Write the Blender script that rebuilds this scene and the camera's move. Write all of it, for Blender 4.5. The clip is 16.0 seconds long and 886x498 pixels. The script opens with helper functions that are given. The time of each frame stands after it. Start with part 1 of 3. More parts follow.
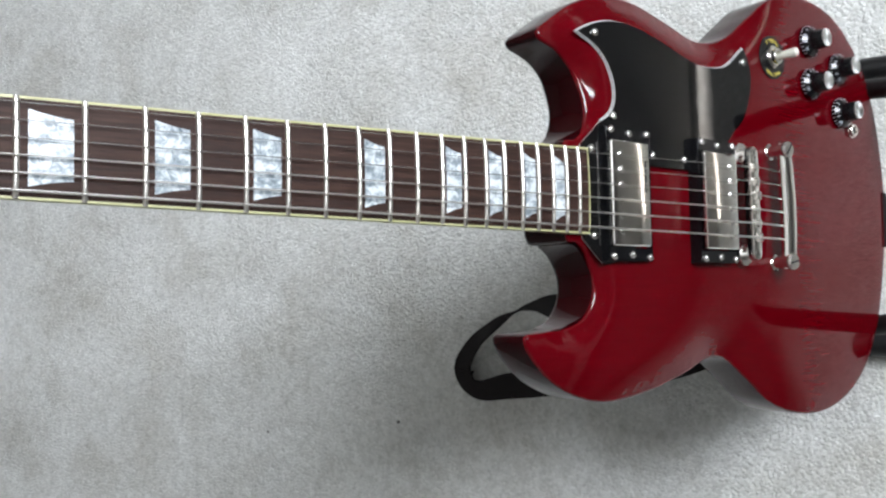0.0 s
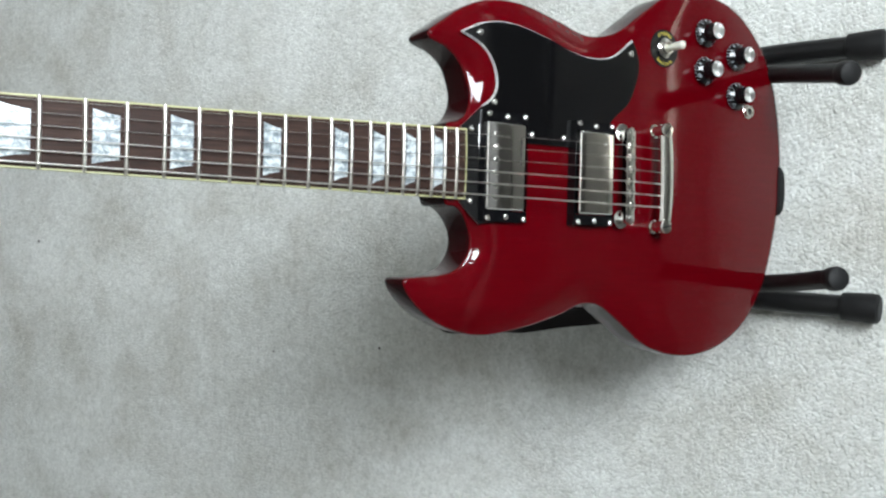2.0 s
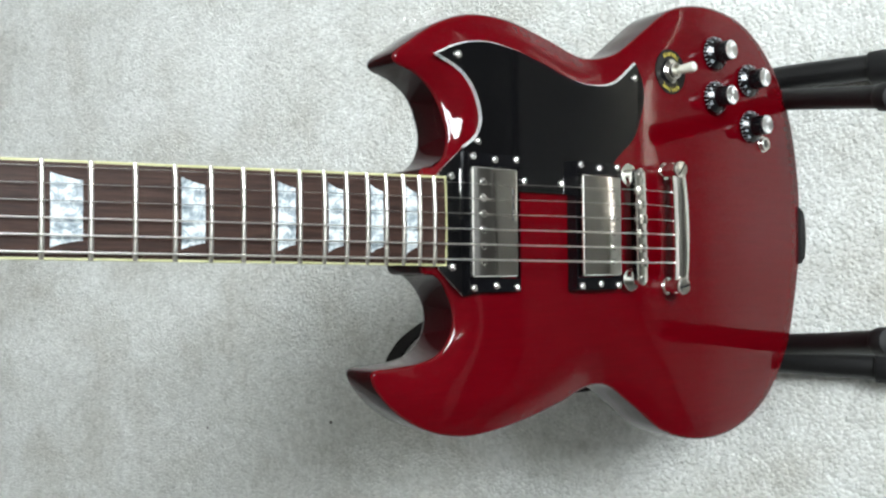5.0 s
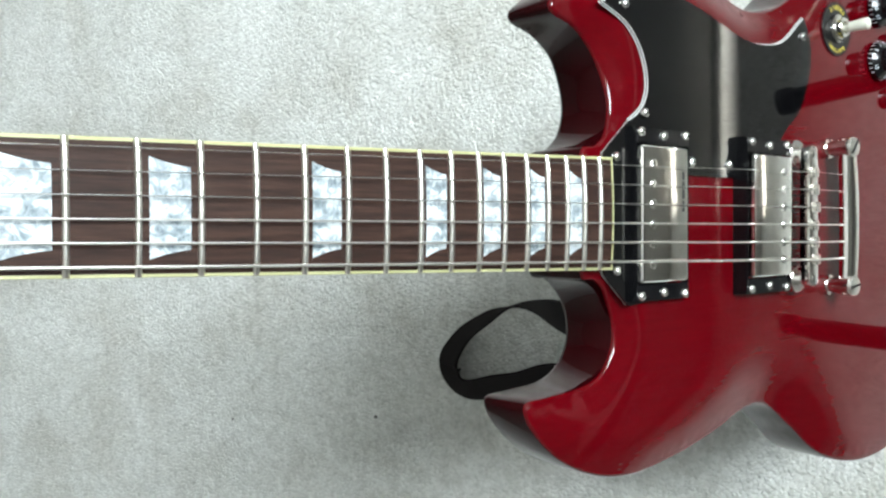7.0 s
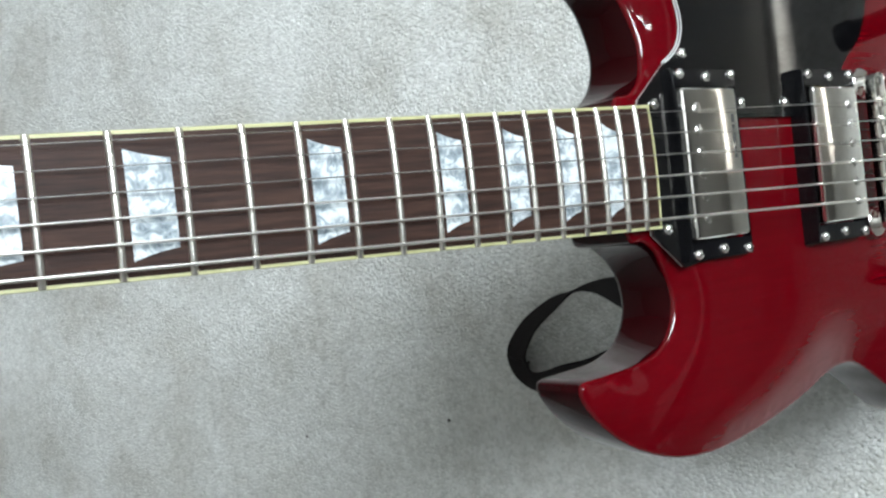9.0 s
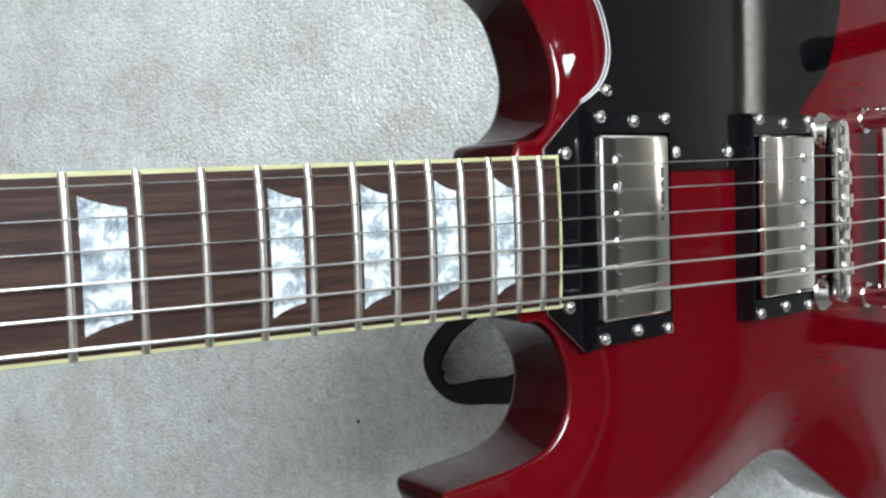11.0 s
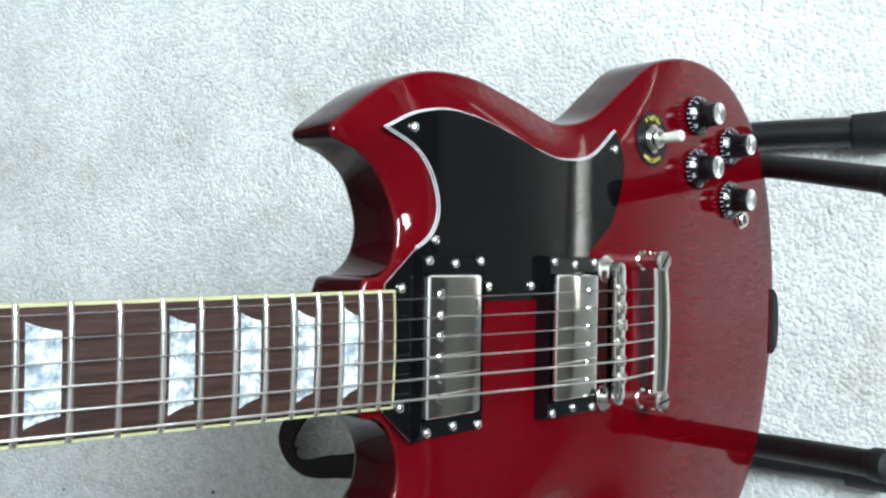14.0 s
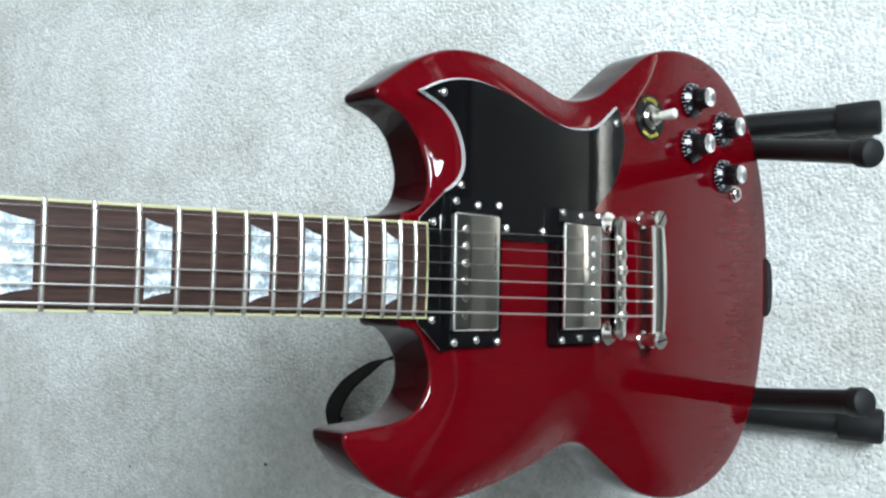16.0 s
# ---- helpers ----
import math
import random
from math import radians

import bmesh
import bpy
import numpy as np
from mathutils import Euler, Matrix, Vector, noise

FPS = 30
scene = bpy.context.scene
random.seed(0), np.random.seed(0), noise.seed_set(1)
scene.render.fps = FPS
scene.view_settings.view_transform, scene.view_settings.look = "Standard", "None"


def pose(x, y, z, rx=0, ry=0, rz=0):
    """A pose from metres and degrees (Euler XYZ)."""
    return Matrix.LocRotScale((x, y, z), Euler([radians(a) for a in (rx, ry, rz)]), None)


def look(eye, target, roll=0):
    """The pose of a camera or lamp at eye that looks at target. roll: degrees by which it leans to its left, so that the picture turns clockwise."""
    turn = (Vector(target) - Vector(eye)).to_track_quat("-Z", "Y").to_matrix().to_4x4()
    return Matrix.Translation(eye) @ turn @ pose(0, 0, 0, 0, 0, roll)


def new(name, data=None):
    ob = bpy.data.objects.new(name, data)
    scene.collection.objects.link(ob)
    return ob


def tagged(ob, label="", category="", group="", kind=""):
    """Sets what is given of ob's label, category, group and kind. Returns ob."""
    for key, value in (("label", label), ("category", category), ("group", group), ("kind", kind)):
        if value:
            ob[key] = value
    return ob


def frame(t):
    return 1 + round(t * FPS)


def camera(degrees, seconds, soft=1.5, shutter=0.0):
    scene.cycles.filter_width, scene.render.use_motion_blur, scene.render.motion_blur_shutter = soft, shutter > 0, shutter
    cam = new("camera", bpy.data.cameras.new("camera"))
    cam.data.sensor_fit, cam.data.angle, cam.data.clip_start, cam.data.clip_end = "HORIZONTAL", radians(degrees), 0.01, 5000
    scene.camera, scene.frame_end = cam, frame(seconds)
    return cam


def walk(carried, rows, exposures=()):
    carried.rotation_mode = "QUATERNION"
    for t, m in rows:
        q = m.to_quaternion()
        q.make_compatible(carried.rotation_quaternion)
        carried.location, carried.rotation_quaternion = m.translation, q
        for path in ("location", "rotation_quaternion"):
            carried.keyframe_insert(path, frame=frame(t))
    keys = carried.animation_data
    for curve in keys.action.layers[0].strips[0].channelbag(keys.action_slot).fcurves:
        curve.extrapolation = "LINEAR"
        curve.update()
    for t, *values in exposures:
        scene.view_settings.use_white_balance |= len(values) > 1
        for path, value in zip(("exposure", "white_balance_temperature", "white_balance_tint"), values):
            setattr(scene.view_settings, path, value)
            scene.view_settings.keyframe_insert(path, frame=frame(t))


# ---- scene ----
cam = camera(51.1, 16.0, soft=2.4)
METRES = 1.068
# turn and place of the given path in the room: carpet at z = 0, guitar facing -y
BASE = Matrix(((-0.0057947, -0.0122095, 0.9999087, -0.0679472), (-0.8652831, 0.5012824, 0.0011064, -0.2104846),
               (-0.5012501, -0.8651976, -0.0134694, 0.9604378), (0, 0, 0, 1)))
ROWS = [
    (0.0, 0.0, 0.0, 0.0, 0.07, 3.97, 1.05),
    (0.5, 0.0484, -0.0414, -0.0019, 2.87, 5.39, 0.46),
    (1.0, 0.09, -0.0806, 0.0099, 4.25, 3.26, -0.56),
    (1.5, 0.115, -0.1083, 0.0105, 4.69, 0.91, -1.07),
    (2.0, 0.13, -0.1271, 0.0081, 5.0, 0.03, -1.46),
    (2.5, 0.1482, -0.1323, 0.0199, 5.14, 0.72, -0.37),
    (3.0, 0.1542, -0.1262, 0.026, 4.55, 1.84, 1.8),
    (5.5, 0.0554, 0.0692, 0.0447, -0.15, 0.73, -0.46),
    (6.0, 0.0136, 0.1102, 0.088, -1.77, -2.19, -4.24),
    (6.5, 0.0024, 0.114, 0.0782, -2.12, -5.79, -4.76),
    (7.0, 0.0055, 0.1214, 0.0591, -0.56, -0.61, 0.17),
    (7.5, -0.0012, 0.1276, 0.0594, 1.53, 2.01, 3.31),
    (8.0, 0.014, 0.1349, 0.0433, 3.71, 1.06, 6.22),
    (10.5, 0.0459, 0.2031, 0.0692, 2.9, -2.29, 4.13),
    (11.0, 0.0585, 0.2317, 0.0851, 1.93, -3.52, 1.89),
    (11.5, 0.0569, 0.2498, 0.1095, -0.48, -4.43, 0.52),
    (12.0, 0.0602, 0.255, 0.1335, -3.16, -4.49, -0.25),
    (12.5, 0.0638, 0.2476, 0.1468, -3.9, -4.81, -0.75),
    (13.0, 0.0691, 0.2196, 0.1382, -4.39, -4.77, -0.54),
    (13.5, 0.0677, 0.1769, 0.1262, -6.22, -2.89, -1.06),
    (14.0, 0.0614, 0.1419, 0.1103, -6.51, 0.56, -1.1),
    (14.5, 0.0541, 0.1229, 0.0989, -5.91, 1.74, -1.39),
    (15.0, 0.0555, 0.1033, 0.089, -5.13, 2.26, -1.85),
    (15.5, 0.0562, 0.084, 0.0791, -4.24, 2.49, -1.96),
    (16.0, 0.0608, 0.0534, 0.0533, -4.05, 3.35, -1.08),
]
EXPOSURES = [(0.0, 2.76, 6500, 16), (1.0, 2.77, 6500, 11), (3.0, 2.81, 6500, 10), (5.5, 3.08, 6600, 10), (6.0, 3.18, 6450, 7), (6.5, 3.20, 6350, 4), (7.0, 3.15, 6500, 7), (7.5, 2.92, 6450, 9), (8.0, 2.87, 6450, 9), (10.5, 2.88, 6350, 12),
             (11.0, 2.93, 6350, 12), (12.5, 3.18, 6350, 12), (13.5, 3.33, 6250, 10), (14.0, 3.15, 6100, 8), (16.0, 3.00, 6100, 8)]
walk(cam, [(t, BASE @ pose(METRES * x, METRES * y, METRES * z, 90 + pitch, roll, yaw)) for t, x, y, z, yaw, pitch, roll in ROWS], EXPOSURES)

# ---------------------------------------------------------------- light
ROOM_W, ROOM_E, ROOM_S, ROOM_N, ROOM_H = -1.7, 1.9, -1.6, 5.2, 2.4
WIN_X0, WIN_X1, WIN_Z0, WIN_Z1 = 0.28, 1.34, 1.14, 2.16
GAP_Y0, GAP_Y1, GAP_Z0, GAP_Z1 = -0.575, -0.524, 1.42, 1.90      # narrow slit added in the unseen east wall to throw a sun strip on the carpet

world = bpy.data.worlds.new("world")
scene.world = world
world.use_nodes = True
wn = world.node_tree.nodes
sky = wn.new("ShaderNodeTexSky")
sky.sky_type, sky.sun_disc = "NISHITA", False
sky.sun_elevation, sky.sun_rotation = radians(45), radians(90)
wn["Background"].inputs["Strength"].default_value = 0.05
world.node_tree.links.new(sky.outputs[0], wn["Background"].inputs["Color"])

sun_data = bpy.data.lights.new("sun", "SUN")
sun_data.energy, sun_data.angle, sun_data.color = 5.0, radians(0.9), (1.0, 0.97, 0.92)
sun = new("sun", sun_data)
sun.matrix_world = look((4.0 * math.cos(radians(45)), -0.53, 4.0 * math.sin(radians(45))), (0, -0.53, 0))

day_data = bpy.data.lights.new("window_daylight", "AREA")
day_data.shape, day_data.size, day_data.size_y = "RECTANGLE", WIN_X1 - WIN_X0 - 0.1, WIN_Z1 - WIN_Z0 - 0.1
day_data.energy, day_data.color = 13.3, (0.87, 0.95, 0.99)
day = new("window_daylight", day_data)
day.matrix_world = look(((WIN_X0 + WIN_X1) / 2, ROOM_S - 0.02, (WIN_Z0 + WIN_Z1) / 2), ((WIN_X0 + WIN_X1) / 2, 0, (WIN_Z0 + WIN_Z1) / 2 - 0.5))


# ---------------------------------------------------------------- materials
def material(name, colour, rough=0.5, metal=0.0, coat=0.0, coat_rough=0.03, spec=0.5):
    m = bpy.data.materials.new(name)
    m.use_nodes = True
    p = m.node_tree.nodes["Principled BSDF"]
    p.inputs["Base Color"].default_value = (*colour, 1)
    p.inputs["Roughness"].default_value = rough
    p.inputs["Metallic"].default_value = metal
    p.inputs["Coat Weight"].default_value = coat
    p.inputs["Coat Roughness"].default_value = coat_rough
    p.inputs["Specular IOR Level"].default_value = spec
    return m


def node(m, kind, **values):
    n = m.node_tree.nodes.new(kind)
    for key, value in values.items():
        n.inputs[key].default_value = value
    return n


def wire(m, a, b):
    m.node_tree.links.new(a, b)


def shader(m):
    return m.node_tree.nodes["Principled BSDF"]


def coords(m, scale=(1, 1, 1)):
    c, s = node(m, "ShaderNodeTexCoord"), node(m, "ShaderNodeMapping", Scale=scale)
    wire(m, c.outputs["Object"], s.inputs["Vector"])
    return s.outputs["Vector"]


def ramp(m, fac, stops):
    r = node(m, "ShaderNodeValToRGB")
    e = r.color_ramp.elements
    while len(e) < len(stops):
        e.new(0.5)
    for el, (at, c) in zip(e, stops):
        el.position, el.color = at, (*c, 1)
    wire(m, fac, r.inputs["Fac"])
    return r.outputs["Color"]


def noise_fac(m, scale, detail=4, stretch=(1, 1, 1), rough=0.5):
    n = node(m, "ShaderNodeTexNoise", Scale=scale, Detail=detail, Roughness=rough)
    wire(m, coords(m, stretch), n.inputs["Vector"])
    return n.outputs["Fac"]


def bump(m, fac, strength, distance):
    b = node(m, "ShaderNodeBump", Strength=strength, Distance=distance)
    wire(m, fac, b.inputs["Height"])
    wire(m, b.outputs["Normal"], shader(m).inputs["Normal"])


def colour_by(m, fac, stops):
    wire(m, ramp(m, fac, stops), shader(m).inputs["Base Color"])


def rough_by(m, fac, low, high):
    r = node(m, "ShaderNodeMapRange")
    r.inputs["From Min"].default_value, r.inputs["From Max"].default_value = 0.3, 0.7
    r.inputs["To Min"].default_value, r.inputs["To Max"].default_value = low, high
    wire(m, fac, r.inputs["Value"])
    wire(m, r.outputs["Result"], shader(m).inputs["Roughness"])


CHERRY = material("cherry_lacquer", (0.14, 0.002, 0.004), 0.5, coat=1.0, coat_rough=0.055, spec=0.0)
colour_by(CHERRY, noise_fac(CHERRY, 60, 6, (6, 0.35, 6), 0.6), [(0.2, (0.080, 0.0002, 0.0020)), (0.55, (0.092, 0.0003, 0.0025)), (0.85, (0.104, 0.0004, 0.0030))])
# a darker cherry for the body's sides and back
CHERRY_SIDE = material("cherry_sides_back", (0.03, 0.001, 0.002), 0.5, coat=0.82, coat_rough=0.05, spec=0.0)
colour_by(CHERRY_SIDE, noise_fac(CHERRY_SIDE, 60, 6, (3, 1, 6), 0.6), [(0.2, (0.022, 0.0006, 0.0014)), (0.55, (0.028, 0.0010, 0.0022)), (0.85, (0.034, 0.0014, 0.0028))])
NECKWOOD = material("cherry_neck", (0.06, 0.002, 0.003), 0.4, coat=1.0)
BLACK = material("black_plastic", (0.003, 0.003, 0.004), 0.16)
rough_by(BLACK, noise_fac(BLACK, 40, 5), 0.12, 0.2)
GUARD = material("pickguard_black", (0.0025, 0.0025, 0.003), 0.2, spec=0.9)
rough_by(GUARD, noise_fac(GUARD, 30, 6), 0.03, 0.055)
WHITE = material("white_ply", (0.78, 0.78, 0.76), 0.35)
CREAM = material("cream_binding", (0.74, 0.68, 0.36), 0.4)
colour_by(CREAM, noise_fac(CREAM, 50, 4), [(0.3, (0.38, 0.37, 0.18)), (0.7, (0.48, 0.47, 0.26))])
ROSE = material("rosewood", (0.07, 0.03, 0.022), 0.6, spec=0.25)
colour_by(ROSE, noise_fac(ROSE, 130, 8, (5, 0.28, 3), 0.65), [(0.3, (0.010, 0.0038, 0.0026)), (0.5, (0.029, 0.0118, 0.0076)), (0.72, (0.056, 0.026, 0.0165))])
bump(ROSE, noise_fac(ROSE, 300, 5, (6, 0.3, 3)), 0.25, 0.0004)
NICKEL = material("polished_nickel", (0.86, 0.84, 0.79), 0.09, 1.0)
rough_by(NICKEL, noise_fac(NICKEL, 60, 5), 0.06, 0.13)
COVER = material("nickel_cover", (0.92, 0.90, 0.86), 0.13, 1.0)
rough_by(COVER, noise_fac(COVER, 25, 5), 0.045, 0.10)
SCREWS = material("screw_nickel", (0.86, 0.85, 0.82), 0.13, 1.0)
FRETWIRE = material("fret_wire", (0.80, 0.77, 0.71), 0.28, 1.0)
WOUND = material("wound_string", (0.88, 0.86, 0.82), 0.34, 1.0)
PLAIN = material("plain_string", (0.85, 0.84, 0.82), 0.25, 1.0)
PEARL = material("pearl_inlay", (0.75, 0.79, 0.82), 0.22, coat=0.4)
pv = node(PEARL, "ShaderNodeTexVoronoi", Scale=210)
pn = node(PEARL, "ShaderNodeTexNoise", Scale=170, Detail=5, Distortion=3.2)
wire(PEARL, coords(PEARL, (1, 0.7, 1)), pv.inputs["Vector"])
wire(PEARL, coords(PEARL), pn.inputs["Vector"])
pm = node(PEARL, "ShaderNodeMix")
pm.inputs["Factor"].default_value = 0.35
wire(PEARL, pn.outputs["Fac"], pm.inputs["A"])
wire(PEARL, pv.outputs["Distance"], pm.inputs["B"])
colour_by(PEARL, pm.outputs["Result"], [(0.30, (0.13, 0.165, 0.185)), (0.40, (0.255, 0.30, 0.325)), (0.48, (0.33, 0.375, 0.40)), (0.58, (0.60, 0.65, 0.67))])
KNOB = material("knob_black", (0.004, 0.004, 0.005), 0.16)
ALU = material("spun_aluminium", (0.93, 0.93, 0.91), 0.5, 1.0)
shader(ALU).inputs["Anisotropic"].default_value = 0.8
IVORY = material("ivory_tip", (0.72, 0.72, 0.62), 0.3)
GOLD = material("gold_print", (0.80, 0.66, 0.10), 0.4)
PRINT = material("white_print", (0.62, 0.65, 0.70), 0.5)
ETCH = material("etched_mark", (0.10, 0.10, 0.10), 0.4, 0.6)
WEB = material("black_webbing", (0.007, 0.0042, 0.0046), 0.8, spec=0.2)
bump(WEB, noise_fac(WEB, 700, 3, (1, 1, 1)), 0.5, 0.0006)
FOAM = material("black_foam", (0.005, 0.005, 0.0055), 0.55, spec=0.35)
bump(FOAM, noise_fac(FOAM, 500, 4), 0.25, 0.0005)
STEEL = material("black_coated_steel", (0.0045, 0.0045, 0.005), 0.36)
rough_by(STEEL, noise_fac(STEEL, 90, 4), 0.3, 0.45)
RUBBER = material("black_rubber", (0.009, 0.009, 0.0095), 0.6, spec=0.35)
rough_by(RUBBER, noise_fac(RUBBER, 60, 5), 0.5, 0.7)
# near-black that paints the shade inside the stud slots and jack hole
HOLE_SHADE = material("recess_shade", (0.004, 0.004, 0.004), 0.6)

CARPET = material("carpet", (0.5, 0.49, 0.46), 0.95, spec=0.1)
geo = node(CARPET, "ShaderNodeNewGeometry")
tint = ramp(CARPET, geo.outputs["Random Per Island"], [(0.0, (0.66, 0.67, 0.64)), (0.5, (0.74, 0.75, 0.72)), (1.0, (0.81, 0.82, 0.795))])
wear = ramp(CARPET, noise_fac(CARPET, 5.5, 6, (1, 1, 1), 0.6), [(0.3, (0.80, 0.78, 0.75)), (0.52, (0.98, 0.98, 0.98)), (0.75, (1.07, 1.07, 1.07))])
mul = node(CARPET, "ShaderNodeMix")
mul.data_type, mul.blend_type = "RGBA", "MULTIPLY"
mul.inputs[0].default_value = 1.0
wire(CARPET, tint, mul.inputs[6])
fine = ramp(CARPET, noise_fac(CARPET, 75, 4, (1, 1, 1), 0.65), [(0.3, (0.86, 0.86, 0.85)), (0.5, (1, 1, 1)), (0.7, (1.06, 1.06, 1.06))])
mul2 = node(CARPET, "ShaderNodeMix")
mul2.data_type, mul2.blend_type = "RGBA", "MULTIPLY"
mul2.inputs[0].default_value = 1.0
blotch_n = node(CARPET, "ShaderNodeTexNoise", Scale=10, Detail=6, Roughness=0.62, Distortion=0.5)
wire(CARPET, coords(CARPET, (1.25, 0.8, 1)), blotch_n.inputs["Vector"])
blotch = ramp(CARPET, blotch_n.outputs["Fac"], [(0.32, (0.88, 0.872, 0.855)), (0.45, (0.96, 0.957, 0.95)), (0.55, (1.0, 1.0, 1.0)), (0.68, (1.05, 1.05, 1.055))])
mul3 = node(CARPET, "ShaderNodeMix")
mul3.data_type, mul3.blend_type = "RGBA", "MULTIPLY"
mul3.inputs[0].default_value = 1.0
wire(CARPET, wear, mul3.inputs[6])
wire(CARPET, blotch, mul3.inputs[7])
wire(CARPET, mul3.outputs[2], mul2.inputs[6])
wire(CARPET, fine, mul2.inputs[7])
wire(CARPET, mul2.outputs[2], mul.inputs[7])
wire(CARPET, mul.outputs[2], shader(CARPET).inputs["Base Color"])
BACKING = material("carpet_backing", (0.50, 0.49, 0.46), 0.95, spec=0.1)
colour_by(BACKING, noise_fac(BACKING, 5.5, 8, (1, 1, 1), 0.65), [(0.3, (0.55, 0.54, 0.52)), (0.52, (0.71, 0.71, 0.69)), (0.75, (0.79, 0.79, 0.77))])
bump(BACKING, noise_fac(BACKING, 330, 4), 0.9, 0.004)
PAINT = material("wall_paint", (0.30, 0.29, 0.275), 0.8)
bump(PAINT, noise_fac(PAINT, 180, 4), 0.15, 0.001)
CEILING = material("ceiling_paint", (0.54, 0.53, 0.51), 0.85)
bump(CEILING, noise_fac(CEILING, 120, 4), 0.15, 0.001)
GLOSS = material("white_gloss_paint", (0.8, 0.8, 0.78), 0.3)
# greys of the unseen block, set by how bright its reflection should be
BLOCK_GREY = material("grey_block", (0.33, 0.325, 0.31), 0.9)
bump(BLOCK_GREY, noise_fac(BLOCK_GREY, 400, 4), 0.4, 0.001)
BLOCK_DARK = material("charcoal_block", (0.13, 0.127, 0.123), 0.9)
bump(BLOCK_DARK, noise_fac(BLOCK_DARK, 400, 4), 0.4, 0.001)
LINT = material("dark_lint", (0.04, 0.03, 0.025), 0.9)
GLASS = material("window_glass", (1, 1, 1), 0.0)
shader(GLASS).inputs["Transmission Weight"].default_value = 1.0
shader(GLASS).inputs["IOR"].default_value = 1.45


# ---------------------------------------------------------------- mesh helpers
def finish(bm, smooth=35):
    bmesh.ops.recalc_face_normals(bm, faces=bm.faces)
    for f in bm.faces:
        f.smooth = True
    limit = radians(smooth)
    for e in bm.edges:
        if len(e.link_faces) == 2 and e.calc_face_angle(0) > limit:
            e.smooth = False
    return bm


def part(name, bm, mat, parent=None, label="", local=None, smooth=35):
    mesh = bpy.data.meshes.new(name)
    finish(bm, smooth).to_mesh(mesh)
    bm.free()
    mesh.materials.append(mat)
    ob = new(name, mesh)
    if parent is not None:
        ob.parent = parent
    if local is not None:
        ob.matrix_basis = local
    return tagged(ob, label)


def again(ob, parent, local, label=""):
    """Another object on the same mesh."""
    o = new(ob.name.split(".")[0], ob.data)
    o.parent, o.matrix_basis = parent, local
    return tagged(o, label)


def empty(name, m):
    ob = new(name)
    ob.empty_display_size = 0.05
    ob.matrix_world = m
    return ob


def box(size, at=(0, 0, 0), bev=0.0, seg=2, bm=None):
    bm = bm or bmesh.new()
    made = bmesh.ops.create_cube(bm, size=1.0)["verts"]
    for v in made:
        v.co = Vector([v.co[i] * size[i] + at[i] for i in range(3)])
    if bev:
        edges = {e for v in made for e in v.link_edges}
        bmesh.ops.bevel(bm, geom=list(edges), offset=bev, segments=seg, profile=0.6, affect="EDGES")
    return bm


def lathe(profile, seg=24, m=None, bm=None):
    """A turned solid from (radius, height) pairs."""
    bm = bm or bmesh.new()
    m = m or Matrix()
    rings = []
    for r, z in profile:
        if r < 1e-6:
            rings.append([bm.verts.new(m @ Vector((0, 0, z)))])
        else:
            rings.append([bm.verts.new(m @ Vector((r * math.cos(2 * math.pi * k / seg), r * math.sin(2 * math.pi * k / seg), z))) for k in range(seg)])
    for a, b in zip(rings, rings[1:]):
        for k in range(seg):
            j = (k + 1) % seg
            q = [a[k % len(a)], a[j % len(a)], b[j % len(b)], b[k % len(b)]]
            q = list(dict.fromkeys(q))
            if len(q) > 2:
                bm.faces.new(q)
    for ring in (rings[0], rings[-1]):
        if len(ring) > 2:
            bm.faces.new(ring)
    return bm


def spline(points, steps=8, closed=False):
    """A smooth curve through control points."""
    pts = [Vector(p) for p in points]
    n, out = len(pts), []
    for i in range(n if closed else n - 1):
        if closed:
            p0, p1, p2, p3 = (pts[(i + k) % n] for k in (-1, 0, 1, 2))
        else:
            p0, p1, p2, p3 = (pts[min(max(i + k, 0), n - 1)] for k in (-1, 0, 1, 2))
        ta = max((p1 - p0).length, 1e-6) ** 0.5
        tb = max((p2 - p1).length, 1e-6) ** 0.5
        tc = max((p3 - p2).length, 1e-6) ** 0.5
        m1 = (p2 - p1) if p0 == p1 else ((p1 - p0) / ta - (p2 - p0) / (ta + tb) + (p2 - p1) / tb) * tb
        m2 = (p2 - p1) if p3 == p2 else ((p2 - p1) / tb - (p3 - p1) / (tb + tc) + (p3 - p2) / tc) * tb
        for k in range(steps):
            s = k / steps
            out.append((2 * s**3 - 3 * s**2 + 1) * p1 + (s**3 - 2 * s**2 + s) * m1 + (3 * s**2 - 2 * s**3) * p2 + (s**3 - s**2) * m2)
    if not closed:
        out.append(pts[-1])
    return out


def tube(points, radius, seg=16, cap=True, bm=None):
    """A round bar along a path; radius may change along it."""
    bm = bm or bmesh.new()
    pts = [Vector(p) for p in points]
    rad = [radius] * len(pts) if isinstance(radius, (int, float)) else radius
    side, rings = None, []
    for i, p in enumerate(pts):
        d = (pts[min(i + 1, len(pts) - 1)] - pts[max(i - 1, 0)]).normalized()
        if side is None:
            side = d.orthogonal().normalized()
        side = (side - d * side.dot(d)).normalized()
        other = d.cross(side)
        rings.append([bm.verts.new(p + rad[i] * (math.cos(2 * math.pi * k / seg) * side + math.sin(2 * math.pi * k / seg) * other)) for k in range(seg)])
    for a, b in zip(rings, rings[1:]):
        for k in range(seg):
            bm.faces.new((a[k], a[(k + 1) % seg], b[(k + 1) % seg], b[k]))
    if cap:
        bm.faces.new(rings[0])
        bm.faces.new(rings[-1])
    return bm


